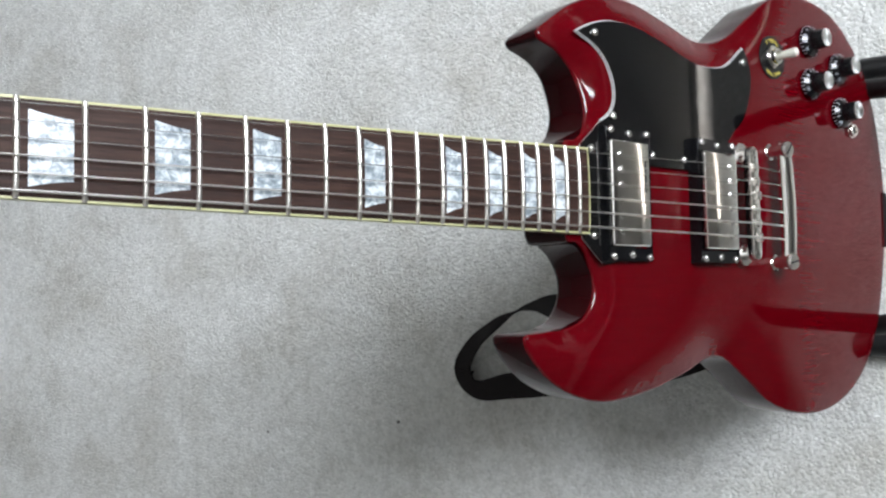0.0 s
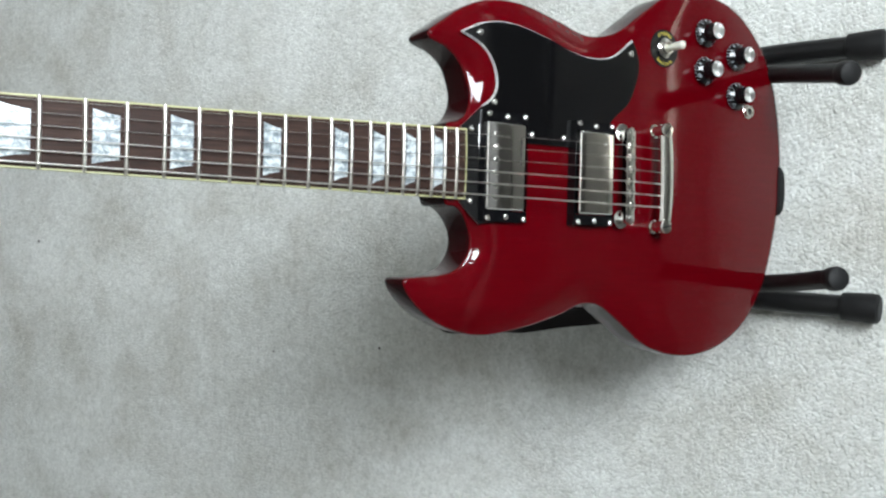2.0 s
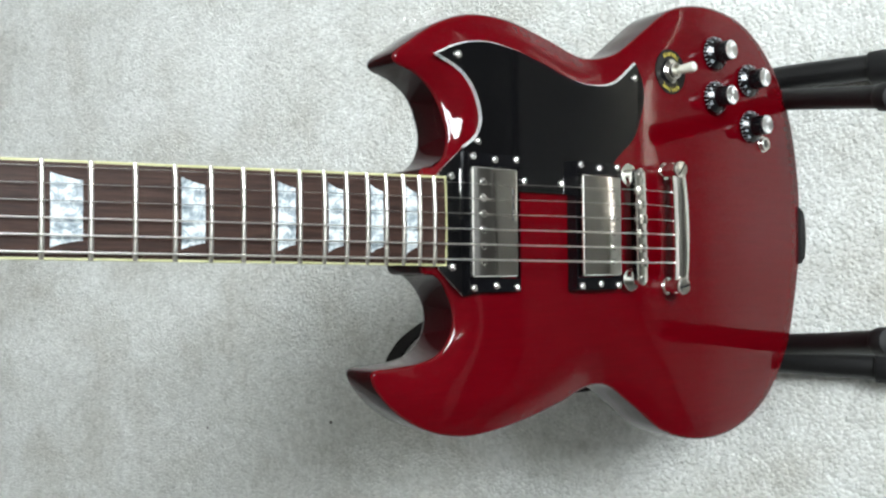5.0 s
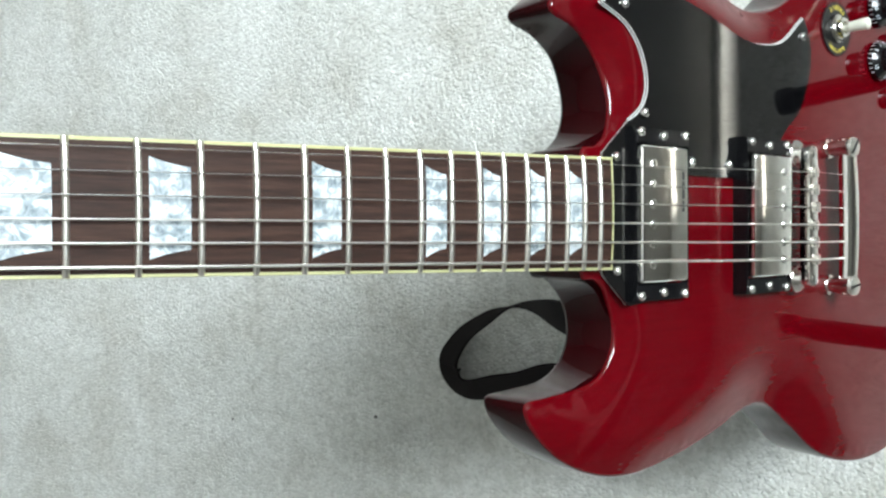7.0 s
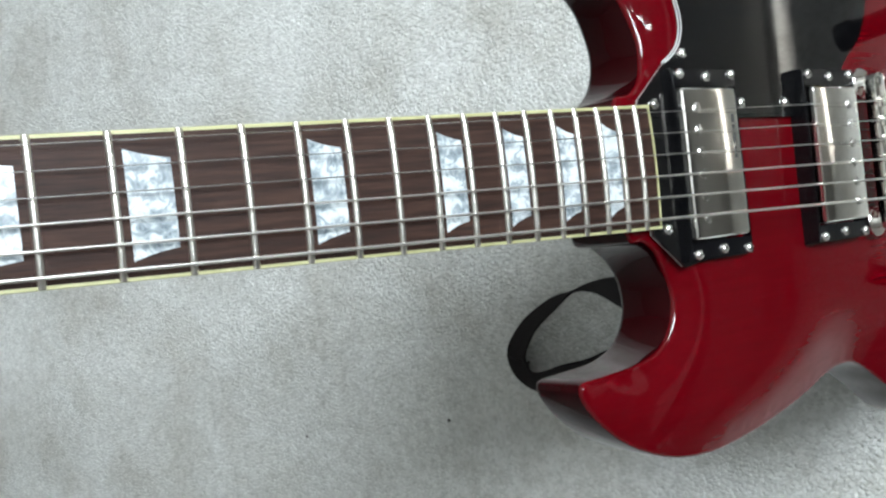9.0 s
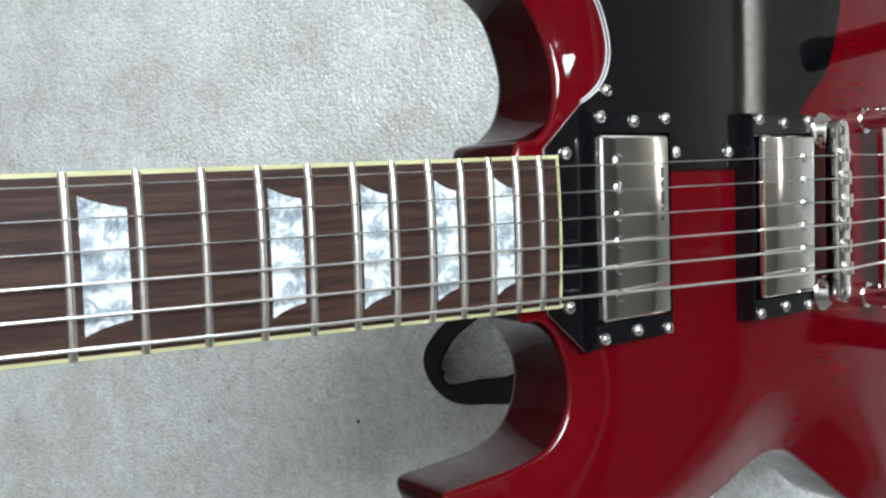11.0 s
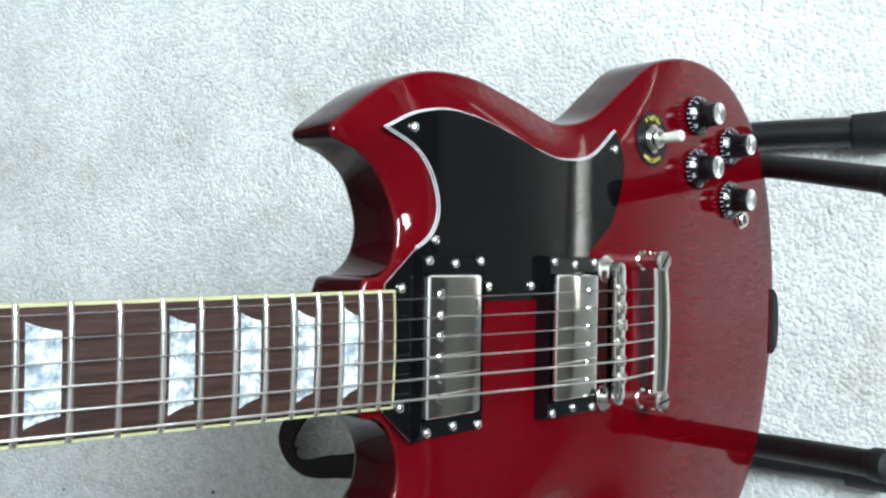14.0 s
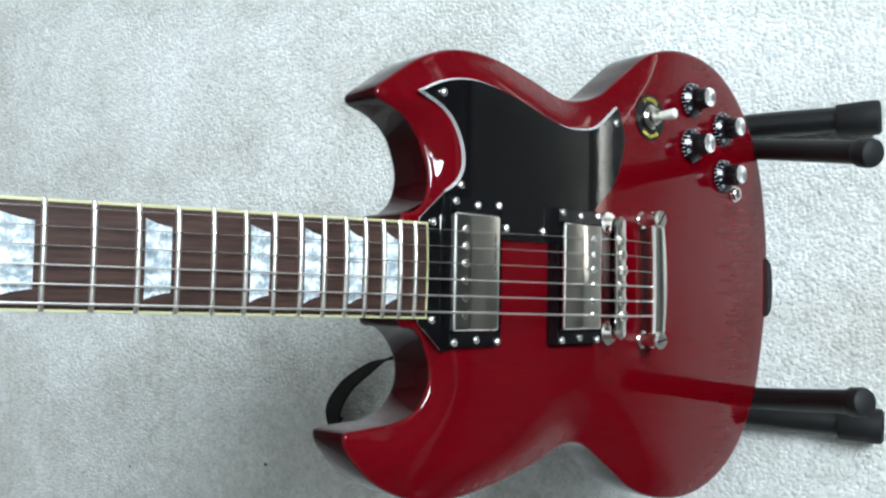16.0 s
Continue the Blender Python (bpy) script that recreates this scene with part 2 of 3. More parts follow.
def ribbon(points, widths, thick, bm=None):
    """A flat band along a path; widths are vectors across it."""
    bm = bm or bmesh.new()
    pts, rings = [Vector(p) for p in points], []
    for i, p in enumerate(pts):
        d = (pts[min(i + 1, len(pts) - 1)] - pts[max(i - 1, 0)]).normalized()
        w = widths[i] - d * widths[i].dot(d)
        nrm = d.cross(w).normalized() * thick / 2
        rings.append([bm.verts.new(p + q) for q in (w / 2 + nrm, -w / 2 + nrm, -w / 2 - nrm, w / 2 - nrm)])
    for a, b in zip(rings, rings[1:]):
        for k in range(4):
            bm.faces.new((a[k], a[(k + 1) % 4], b[(k + 1) % 4], b[k]))
    bm.faces.new(rings[0])
    bm.faces.new(rings[-1])
    return bm


def prism(outline, z0, z1, bev=0.0, seg=2):
    """A plate with the given outline."""
    bm = bmesh.new()
    low = [bm.verts.new((x, y, z0)) for x, y in outline]
    top = [bm.verts.new((x, y, z1)) for x, y in outline]
    n = len(outline)
    for k in range(n):
        bm.faces.new((low[k], low[(k + 1) % n], top[(k + 1) % n], top[k]))
    bm.faces.new(low)
    f = bm.faces.new(top)
    if bev:
        bmesh.ops.bevel(bm, geom=list(f.edges), offset=bev, segments=seg, profile=0.5, affect="EDGES")
    return bm


def lettering(text, size, m, depth=0.00008):
    """Letters of the built-in font as a bmesh."""
    curve = bpy.data.curves.new("letters", "FONT")
    curve.body, curve.size, curve.align_x, curve.align_y, curve.extrude, curve.resolution_u = text, size, "CENTER", "CENTER", depth, 2
    ob = new("letters", curve)
    mesh = bpy.data.meshes.new_from_object(ob.evaluated_get(bpy.context.evaluated_depsgraph_get()))
    bm = bmesh.new()
    bm.from_mesh(mesh)
    bm.transform(m)
    bpy.data.objects.remove(ob)
    bpy.data.curves.remove(curve)
    bpy.data.meshes.remove(mesh)
    return bm


def joined(bms):
    out = bmesh.new()
    for b in bms:
        mesh = bpy.data.meshes.new("piece")
        b.to_mesh(mesh)
        b.free()
        out.from_mesh(mesh)
        bpy.data.meshes.remove(mesh)
    return out


# ---------------------------------------------------------------- room
def slab(name, size, at, mat, label=""):
    ob = part(name, box(size, at), mat)
    return tagged(ob, label, kind="structure")


LX, LY = ROOM_E - ROOM_W, ROOM_N - ROOM_S
CX, CY = (ROOM_E + ROOM_W) / 2, (ROOM_N + ROOM_S) / 2
slab("floor", (LX, LY, 0.1), (CX, CY, -0.0508), BACKING, "off-white short cut-pile carpet floor")
# ceiling and walls are unseen, added to close the room and bounce light
slab("ceiling", (LX + 0.4, LY + 0.4, 0.1), (CX, CY, ROOM_H + 0.05), CEILING, "unseen plain white painted ceiling")
slab("wall_north", (LX + 0.4, 0.2, ROOM_H), (CX, ROOM_N + 0.1, ROOM_H / 2), PAINT, "unseen plain taupe painted wall")
slab("wall_west", (0.2, LY, ROOM_H), (ROOM_W - 0.1, CY, ROOM_H / 2), PAINT, "unseen plain taupe painted wall")
# unseen wall; its added slit shapes the sun into a strip before the block
we = bmesh.new()
for y0, y1, z0, z1 in ((ROOM_S, GAP_Y0, 0, ROOM_H), (GAP_Y1, ROOM_N, 0, ROOM_H), (GAP_Y0, GAP_Y1, 0, GAP_Z0), (GAP_Y0, GAP_Y1, GAP_Z1, ROOM_H)):
    box((0.02, y1 - y0, z1 - z0), (ROOM_E + 0.01, (y0 + y1) / 2, (z0 + z1) / 2), bm=we)
tagged(part("wall_east", we, PAINT), "unseen taupe painted wall with a slit added for a sun strip", kind="structure")
ws = bmesh.new()
y = ROOM_S - 0.1
box((WIN_X0 - ROOM_W + 0.2, 0.2, ROOM_H), ((WIN_X0 + ROOM_W - 0.2) / 2, y, ROOM_H / 2), bm=ws)
box((ROOM_E + 0.2 - WIN_X1, 0.2, ROOM_H), ((WIN_X1 + ROOM_E + 0.2) / 2, y, ROOM_H / 2), bm=ws)
box((WIN_X1 - WIN_X0, 0.2, WIN_Z0), ((WIN_X1 + WIN_X0) / 2, y, WIN_Z0 / 2), bm=ws)
box((WIN_X1 - WIN_X0, 0.2, ROOM_H - WIN_Z1), ((WIN_X1 + WIN_X0) / 2, y, (ROOM_H + WIN_Z1) / 2), bm=ws)
tagged(part("wall_south", ws, PAINT), "unseen taupe painted wall with a window opening", kind="structure")

WXC, WZC, WW, WH = (WIN_X0 + WIN_X1) / 2, (WIN_Z0 + WIN_Z1) / 2, WIN_X1 - WIN_X0, WIN_Z1 - WIN_Z0
window = tagged(empty("window_1", Matrix.Translation((WXC, ROOM_S - 0.12, WZC))), "white-framed two-light window letting in daylight", "window", kind="structure")
for sx, sz, ax, az in ((0.05, WH, -WW / 2 + 0.025, 0), (0.05, WH, WW / 2 - 0.025, 0), (0.04, WH - 0.1, 0.1, 0), (WW - 0.1, 0.05, 0, WH / 2 - 0.025), (WW - 0.1, 0.05, 0, -WH / 2 + 0.025)):
    part("window_frame", box((sx, 0.05, sz), (ax, 0, az), 0.004), GLOSS, window)
for x0, x1 in ((-WW / 2 + 0.05, 0.08), (0.12, WW / 2 - 0.05)):
    pane = part("pane", box((x1 - x0, 0.006, WH - 0.1), ((x0 + x1) / 2, 0, 0)), GLASS, window)
    pane.visible_shadow = False
part("window_sill", box((WW + 0.1, 0.16, 0.03), (0, 0.14, -WH / 2 - 0.016), 0.006), GLOSS, window)

# ---------------------------------------------------------------- low unseen block in front of the guitar
# stands in for the dim shape mirrored in the gloss; no bench is known
bench = tagged(empty("bench", Matrix.Translation((0.1, -0.860, 0))), "unseen grey block added for the guitar's gloss to reflect", "bench")
part("base", box((1.7, 0.62, 0.17), (0, 0, 0.088), 0.012), BLOCK_GREY, bench)
part("block_top", box((1.72, 0.64, 0.10), (0, 0, 0.223), 0.035, 4), BLOCK_DARK, bench, "charcoal top of the added block")

# ---------------------------------------------------------------- guitar
LEAN = Matrix(((0.99997781, 0.00762772, 0.00280505, 0), (0, 0.42107308, -0.90702533, 0), (-0.00666167, 0.90699464, 0.42106374, 0.412), (0, 0, 0, 1)))
NECK_ANGLE = 2.6
FACE = LEAN @ pose(0, 0, -0.005, NECK_ANGLE, 0, 0)       # x to the treble side, y up the body, z out of its face
TAIL = 0.383
guitar = tagged(empty("electric_guitar", FACE @ Matrix.Translation((0, -TAIL, -0.02))), "glossy cherry red double-cutaway electric guitar leaning on a black stand", "guitar")
ON_BODY = Matrix.Translation((0, TAIL, 0.02))
ON_NECK = ON_BODY @ pose(0, 0, 0.005, -NECK_ANGLE, 0, 0)

# control points of the body's outline, in millimetres, clockwise from the heel
TREBLE_SIDE = [(31, 14), (34, 4), (42, -5), (56, -9), (70, -6), (82, 0), (91, 12), (97, 28), (101, 29), (112, 16), (126, -5), (135, -30), (136, -62), (128, -99), (120, -132), (127, -163), (149, -194),
               (168, -222), (176, -262), (169, -307), (145, -342), (107, -367), (58, -380), (0, -383)]
BASS_SIDE = [(-55, -374), (-99, -359), (-136, -330), (-157, -289), (-161, -248), (-151, -209), (-130, -179), (-113, -152), (-112, -133), (-121, -106), (-131, -65), (-135, -25), (-129, 4), (-115, 29), (-96, 45), (-90, 45),
             (-88, 30), (-86, 10), (-80, -3), (-67, -11.5), (-53, -11.5), (-40, -4), (-33, 5), (-31, 14)]
OUTLINE = [Vector((p.x / 1000, p.y / 1000)) for p in spline([(x, y, 0) for x, y in TREBLE_SIDE + BASS_SIDE], 7, True)]


def body_mesh():
    n = len(OUTLINE)
    edge = np.array([tuple(p) for p in OUTLINE])
    tang = np.roll(edge, -1, 0) - np.roll(edge, 1, 0)
    tang /= np.linalg.norm(tang, axis=1)[:, None]
    inward = np.stack([tang[:, 1], -tang[:, 0]], 1)         # the outline runs clockwise
    seg_b = np.roll(edge, -1, 0)

    def bevel_at(x, y):
        # width and depth of the carved edge round the horns and waist
        if y > -0.02 and abs(x) < 0.085:
            u = min(max((x - 0.045) / 0.045, 0), 1)
            w, h = (0.013 + 0.012 * u, 0.0052 + 0.0068 * u) if x > 0 else (0.014, 0.0065)
        elif x > 0:
            f = min(max((y + 0.27) / 0.15, 0), 1)
            f *= f * (3 - 2 * f)
            w, h = 0.012 + 0.015 * f, 0.0008 + 0.0082 * f
        else:
            f = min(max((y + 0.30) / 0.13, 0), 1)
            g = math.exp(-((y + 0.16) / 0.05) ** 2)
            w, h = 0.007 + 0.022 * f + 0.022 * g * f, 0.0015 + 0.0075 * f
        if abs(x) < 0.04 and y > -0.01:
            w, h = 0.010, 0.001
        return w, h

    wh = np.array([bevel_at(*p) for p in edge])
    for _ in range(6):                                       # even out the change from one stretch to the next
        wh = (np.roll(wh, 1, 0) + wh + np.roll(wh, -1, 0)) / 3

    def drop(pts):
        a, b = edge[None], seg_b[None]
        ab = b - a
        s = np.clip(((pts[:, None] - a) * ab).sum(-1) / (ab**2).sum(-1), 0, 1)
        dist = np.linalg.norm(pts[:, None] - a - s[..., None] * ab, axis=-1)
        k = dist.argmin(1)
        d = dist[np.arange(len(pts)), k]
        # blended width, weighted to the nearer stretches
        wt = 1 / (dist + 0.003) ** 4
        w, h = ((wt @ wh) / wt.sum(1, keepdims=True)).T
        return d, -h * np.clip(1 - d / w, 0, 1) ** 2.0

    R1 = 0.0022
    inner = edge + inward * R1
    xs = np.arange(-0.17, 0.185, 0.0026)
    grid = np.array([(x + (0.0013 if j % 2 else 0), y) for j, y in enumerate(np.arange(-0.385, 0.05, 0.00225)) for x in xs])
    # keep the grid's points well inside the outline
    inside = np.zeros(len(grid), bool)
    for (x0, y0), (x1, y1) in zip(edge, seg_b):
        hit = (y0 > grid[:, 1]) != (y1 > grid[:, 1])
        xx = x0 + (grid[:, 1] - y0) * (x1 - x0) / (y1 - y0 if y1 != y0 else 1e-9)
        inside ^= hit & (grid[:, 0] < xx)
    grid = grid[inside]
    d, _ = drop(grid)
    grid = grid[d > 0.0038]
    flat = [Vector(p) for p in inner] + [Vector(p) for p in grid]
    from mathutils.geometry import delaunay_2d_cdt
    vs, _, faces, *_ = delaunay_2d_cdt(flat, [(i, (i + 1) % n) for i in range(n)], [], 1, 1e-7)
    pts = np.array([tuple(v) for v in vs])
    _, z = drop(pts)
    # soften the creases where two carved edges meet
    pairs = np.array([(f[i], f[i - 1]) for f in faces for i in range(len(f))])
    for _ in range(25):
        total, count = np.zeros(len(z)), np.zeros(len(z))
        np.add.at(total, pairs[:, 0], z[pairs[:, 1]])
        np.add.at(count, pairs[:, 0], 1)
        np.add.at(total, pairs[:, 1], z[pairs[:, 0]])
        np.add.at(count, pairs[:, 1], 1)
        z[n:] = (0.5 * z + 0.5 * total / np.maximum(count, 1))[n:]
    bm = bmesh.new()
    verts = [bm.verts.new((p[0], p[1], q)) for p, q in zip(pts, z)]
    for f in faces:
        if len(set(f)) > 2:
            bm.faces.new([verts[i] for i in f])
    # the wall: rounded front edge, straight side, rounded back edge, back
    z_in = z[:n]
    rings = [verts[:n]]
    for a in (0.35, 0.7, 1.0):
        off, down = R1 * (1 - math.sin(a * math.pi / 2)), R1 * (1 - math.cos(a * math.pi / 2))
        rings.append([bm.verts.new((*(edge[i] + inward[i] * off), z_in[i] - down)) for i in range(n)])
    for off, zz in ((0.0, -0.0365), (0.0004, -0.0385), (0.0014, -0.0397), (0.0024, -0.0400)):
        rings.append([bm.verts.new((*(edge[i] + inward[i] * min(off, 0.0025)), zz)) for i in range(n)])
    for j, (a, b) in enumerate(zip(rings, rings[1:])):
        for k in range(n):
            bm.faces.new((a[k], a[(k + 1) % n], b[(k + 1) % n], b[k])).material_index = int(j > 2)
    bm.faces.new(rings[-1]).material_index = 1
    return bm


body = part("body", body_mesh(), CHERRY, guitar, "glossy transparent cherry red body with carved horns", ON_BODY, smooth=50)
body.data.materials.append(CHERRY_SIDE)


def phillips(r, h):
    """A domed cross-head screw."""
    bm = lathe([(r, 0), (r * 0.97, h * 0.3), (r * 0.86, h * 0.6), (r * 0.68, h * 0.84), (r * 0.45, h), (r * 0.44, h * 0.4), (0, h * 0.35)], 16)
    # the ring round the recess is drawn out into the arms of the cross
    for v in bm.verts:
        d = math.hypot(v.co.x, v.co.y)
        if 0.3 * r < d < 0.6 * r:
            arm = abs(math.cos(2 * math.atan2(v.co.y, v.co.x)))
            k = 0.35 + 0.8 * arm ** 6
            v.co.x *= k
            v.co.y *= k
    return bm


SCREW = part("screw", phillips(0.0027, 0.0023), SCREWS, guitar, "small domed nickel screw", ON_BODY @ Matrix.Translation((0.028, -0.006, 0.0024)))
for x, y in ((0.104, -0.012), (0.051, -0.027), (0.028, -0.065), (0.028, -0.099), (0.108, -0.173), (-0.028, -0.006)):
    again(SCREW, guitar, ON_BODY @ pose(x, y, 0.0024, 0, 0, 40 * x * 1000), "small domed nickel screw")

# black pickguard with a white middle ply
GUARD_TOP = [(46, -15), (50, -22), (56, -28), (65, -31), (77, -29), (88, -23), (96, -14), (103, 3)]
GUARD_SIDE = [(103, 3), (111, -14), (115, -33), (114, -54), (108, -82), (101, -106), (98, -127), (102, -152), (119, -175)]
GUARD_END = [(119, -175), (108, -181), (96, -183), (80, -179), (64, -171), (52, -157), (44, -149)]
GUARD_REST = [(21, -146), (21, -57), (21, -45), (-42, -45), (-46, -15), (-30, 3), (30, 3)]


def guard_outline(grow=0.0):
    pts, free = [], 0
    for run in (GUARD_TOP, GUARD_SIDE, GUARD_END):
        pts += spline([(x, y, 0) for x, y in run], 7)[:-1]
    free = len(pts) - 7 * (len(GUARD_END) - 1)               # the edge that shows its plies
    pts += [Vector((44, -149, 0))] + [Vector((x, y, 0)) for x, y in GUARD_REST]
    out = []
    n = len(pts)
    for i, p in enumerate(pts):
        a, b = (p - pts[i - 1]).normalized(), (pts[(i + 1) % n] - p).normalized()
        na, nb = Vector((-a.y, a.x, 0)), Vector((-b.y, b.x, 0))
        m = (na + nb).normalized()
        g = grow if 1 < i <= free else -0.4 * (grow > 0)
        out.append(p + m * min(g / max(m.dot(na), 0.35), 2.2 * abs(g)))
    return [(p.x / 1000, p.y / 1000) for p in out]


guard = part("pickguard", prism(guard_outline(0), 0.0016, 0.0024), GUARD, guitar, "black plastic pickguard with a white edge line", ON_BODY)
part("white_ply", prism(guard_outline(0.35), 0.0011, 0.00155), WHITE, guard, "thin white ply")
part("black_ply", prism(guard_outline(0.6), 0.0006, 0.00105), GUARD, guard)
part("white_ply", prism(guard_outline(0.95), 0.00005, 0.00055), WHITE, guard, "thin white ply")


def pickup(name, y_mid, tilt, z_low, ring_h, cover_z, cover_y, pole_y, mark):
    base = ON_BODY @ pose(0, y_mid, z_low, tilt, 0, 0)
    # ring: a plate with an opening
    bm = bmesh.new()
    ox, oy, ix, iy = 0.0445, 0.0228, 0.0355, 0.0214
    top, low, it, il = ([bm.verts.new((sx * x, sy * y, z)) for sx, sy in ((-1, -1), (1, -1), (1, 1), (-1, 1))] for x, y, z in ((ox - 0.0008, oy - 0.0008, ring_h), (ox, oy, -0.004), (ix, iy, ring_h), (ix, iy, -0.004)))
    for k in range(4):
        j = (k + 1) % 4
        bm.faces.new((low[k], low[j], top[j], top[k]))
        bm.faces.new((top[k], top[j], it[j], it[k]))
        bm.faces.new((it[k], it[j], il[j], il[k]))
    bmesh.ops.bevel(bm, geom=[e for e in bm.edges if e.verts[0] in top and e.verts[1] in top], offset=0.0008, segments=2, affect="EDGES")
    ring = part(name, bm, BLACK, guitar, "double-coil pickup, nickel cover in a black mounting ring", base)
    cover = box((0.0685, 0.0378, 0.012), (0, cover_y, cover_z - 0.006), 0.0018, 3)
    part("cover", cover, COVER, ring, "polished nickel cover")
    screw_bm = phillips(0.0025, 0.0022)
    first = None
    for x in (-0.041, 0.041):
        for y in (-0.0181, 0.0181, 0.0):
            m = pose(x * (0.97 if y == 0 else 1), y, ring_h - 0.0002, 0, 0, 9000 * x + 4000 * y)
            if first is None:
                first = part("screw", screw_bm, SCREWS, ring, "small nickel screw", m)
            else:
                again(first, ring, m)
    pole = None
    for k in range(6):
        m = pose(-0.0250 + 0.0100 * k, cover_y + pole_y, cover_z - 0.0001, 0, 0, 37 * k + 20)
        if pole is None:
            pbm = lathe([(0.0024, 0), (0.0024, 0.0005), (0.0019, 0.0009), (0, 0.0010)], 14)
            box((0.0042, 0.0006, 0.0004), (0, 0, 0.0010), bm=pbm)
            pole = part("pole_screw", pbm, SCREWS, ring, "slotted nickel pole screw", m)
        else:
            again(pole, ring, m)
    if mark:
        bars = bmesh.new()
        for k, (w, x) in enumerate(((0.004, 0.020), (0.003, 0.0155), (0.005, 0.0105), (0.003, 0.0055), (0.002, 0.0025))):
            box((w, 0.0016, 0.00016), (x, cover_y - 0.0145, cover_z + 0.00008), bm=bars)
        part("etched_mark", bars, ETCH, ring, "small worn dark marking")
    return ring


pickup("neck_pickup", -0.0380, 1.6, 0.0016, 0.0042, 0.0074, 0.0022, 0.0103, True)
pickup("bridge_pickup", -0.1287, 1.2, 0.0002, 0.0084, 0.0118, 0.0004, -0.0103, False)

# neck and fretboard, in the neck's own plane: y = 0 at the board's end
SCALE_LENGTH = 0.6315
FRETS = [SCALE_LENGTH * (2 ** (-k / 12) - 2 ** (-22 / 12)) + 0.0090 for k in range(23)]


def half(y):
    return (0.0548 - 0.0308 * y) / 2


def crown(x):
    return 0.0012 * (1 - (x / 0.0274) ** 2)


def board_mesh(x_in, thick, y0, y1):
    bm = bmesh.new()
    rows = []
    for j in range(24):
        yy = y0 + (y1 - y0) * j / 23
        hw = half(yy) - x_in
        top = [bm.verts.new((hw * (k / 5 - 1), yy, crown(hw * (k / 5 - 1)))) for k in range(11)]
        rows.append([bm.verts.new((-hw, yy, -thick))] + top + [bm.verts.new((hw, yy, -thick))])
    for a, b in zip(rows, rows[1:]):
        for k in range(13):
            j = (k + 1) % 13
            bm.faces.new((a[k], a[j], b[j], b[k]))
    bm.faces.new(rows[0])
    bm.faces.new(rows[-1])
    return bm


BOARD_TOP = FRETS[0]
board = part("fretboard", board_mesh(0.0013, 0.0050, 0.0013, BOARD_TOP), ROSE, guitar, "dark rosewood fretboard with pearl block inlays", ON_NECK, smooth=20)
for s in (-1, 1):
    bm = bmesh.new()
    strip = []
    for j in range(2):
        yy = (0.0, BOARD_TOP)[j]
        strip.append([bm.verts.new((s * (half(yy) - w), yy, z)) for w, z in ((0, -0.005), (0, 0.0000), (0.0003, 0.0003), (0.00128, 0.0003), (0.00128, -0.005))])
    for k in range(5):
        bm.faces.new((strip[0][k], strip[0][(k + 1) % 5], strip[1][(k + 1) % 5], strip[1][k]))
    bm.faces.new(strip[0])
    bm.faces.new(strip[1])
    part("binding", bm, CREAM, board, "cream plastic edge binding")
end_bm = bmesh.new()
cols = []
for k in range(9):
    x = (half(0) - 0.0014) * (k / 4 - 1)
    cols.append([end_bm.verts.new((x, yy, z)) for yy, z in ((0.0, -0.005), (0.0, crown(x)), (0.0003, crown(x) + 0.0003), (0.00126, crown(x) + 0.0003), (0.00126, -0.005))])
for a, b in zip(cols, cols[1:]):
    for k in range(5):
        end_bm.faces.new((a[k], a[(k + 1) % 5], b[(k + 1) % 5], b[k]))
end_bm.faces.new(cols[0])
end_bm.faces.new(cols[-1])
part("binding", end_bm, CREAM, board, "cream plastic edge binding")

for k in range(1, 23):
    yy, bm, secs = FRETS[k], bmesh.new(), []
    hw = half(yy) - 0.0002
    for j in range(13):
        x = hw * (j / 6 - 1)
        lift = 0.0012 * (1 if 0 < j < 12 else 0.45)
        base = crown(x) + 0.0001
        secs.append([bm.verts.new((x, yy + dy, base + dz * lift)) for dy, dz in ((-0.00125, 0), (-0.0010, 0.62), (-0.0004, 0.97), (0.0004, 0.97), (0.0010, 0.62), (0.00125, 0))])
    for a, b in zip(secs, secs[1:]):
        for q in range(6):
            bm.faces.new((a[q], a[(q + 1) % 6], b[(q + 1) % 6], b[q]))
    bm.faces.new(secs[0])
    bm.faces.new(secs[-1])
    part("fret", bm, FRETWIRE, board, "", smooth=60)

for k in (3, 5, 7, 9, 12, 15, 17, 19, 21):
    a, b = FRETS[k], FRETS[k - 1]
    gap = b - a
    y0, y1 = a + 0.17 * gap, b - 0.17 * gap
    w0, w1 = 0.60 * half(a), 0.74 * half(a)
    bm = bmesh.new()
    cols = []
    for j in range(9):                                      # hollowed ends, wider towards the nut
        s = j / 8
        yy = y0 + (y1 - y0) * s
        w = w0 + (w1 - w0) * (0.45 * s + 0.55 * s**2.2)
        cols.append([bm.verts.new((w * q, yy, crown(w * q) + 0.00012)) for q in (-1, -0.5, 0, 0.5, 1)])
    for p, q in zip(cols, cols[1:]):
        for j in range(4):
            bm.faces.new((p[j], p[j + 1], q[j + 1], q[j]))
    low = bmesh.ops.extrude_face_region(bm, geom=bm.faces[:])["geom"]
    for v in low:
        if isinstance(v, bmesh.types.BMVert):
            v.co.z -= 0.001
    part("inlay", bm, PEARL, board, "mother-of-pearl trapezoid inlay")

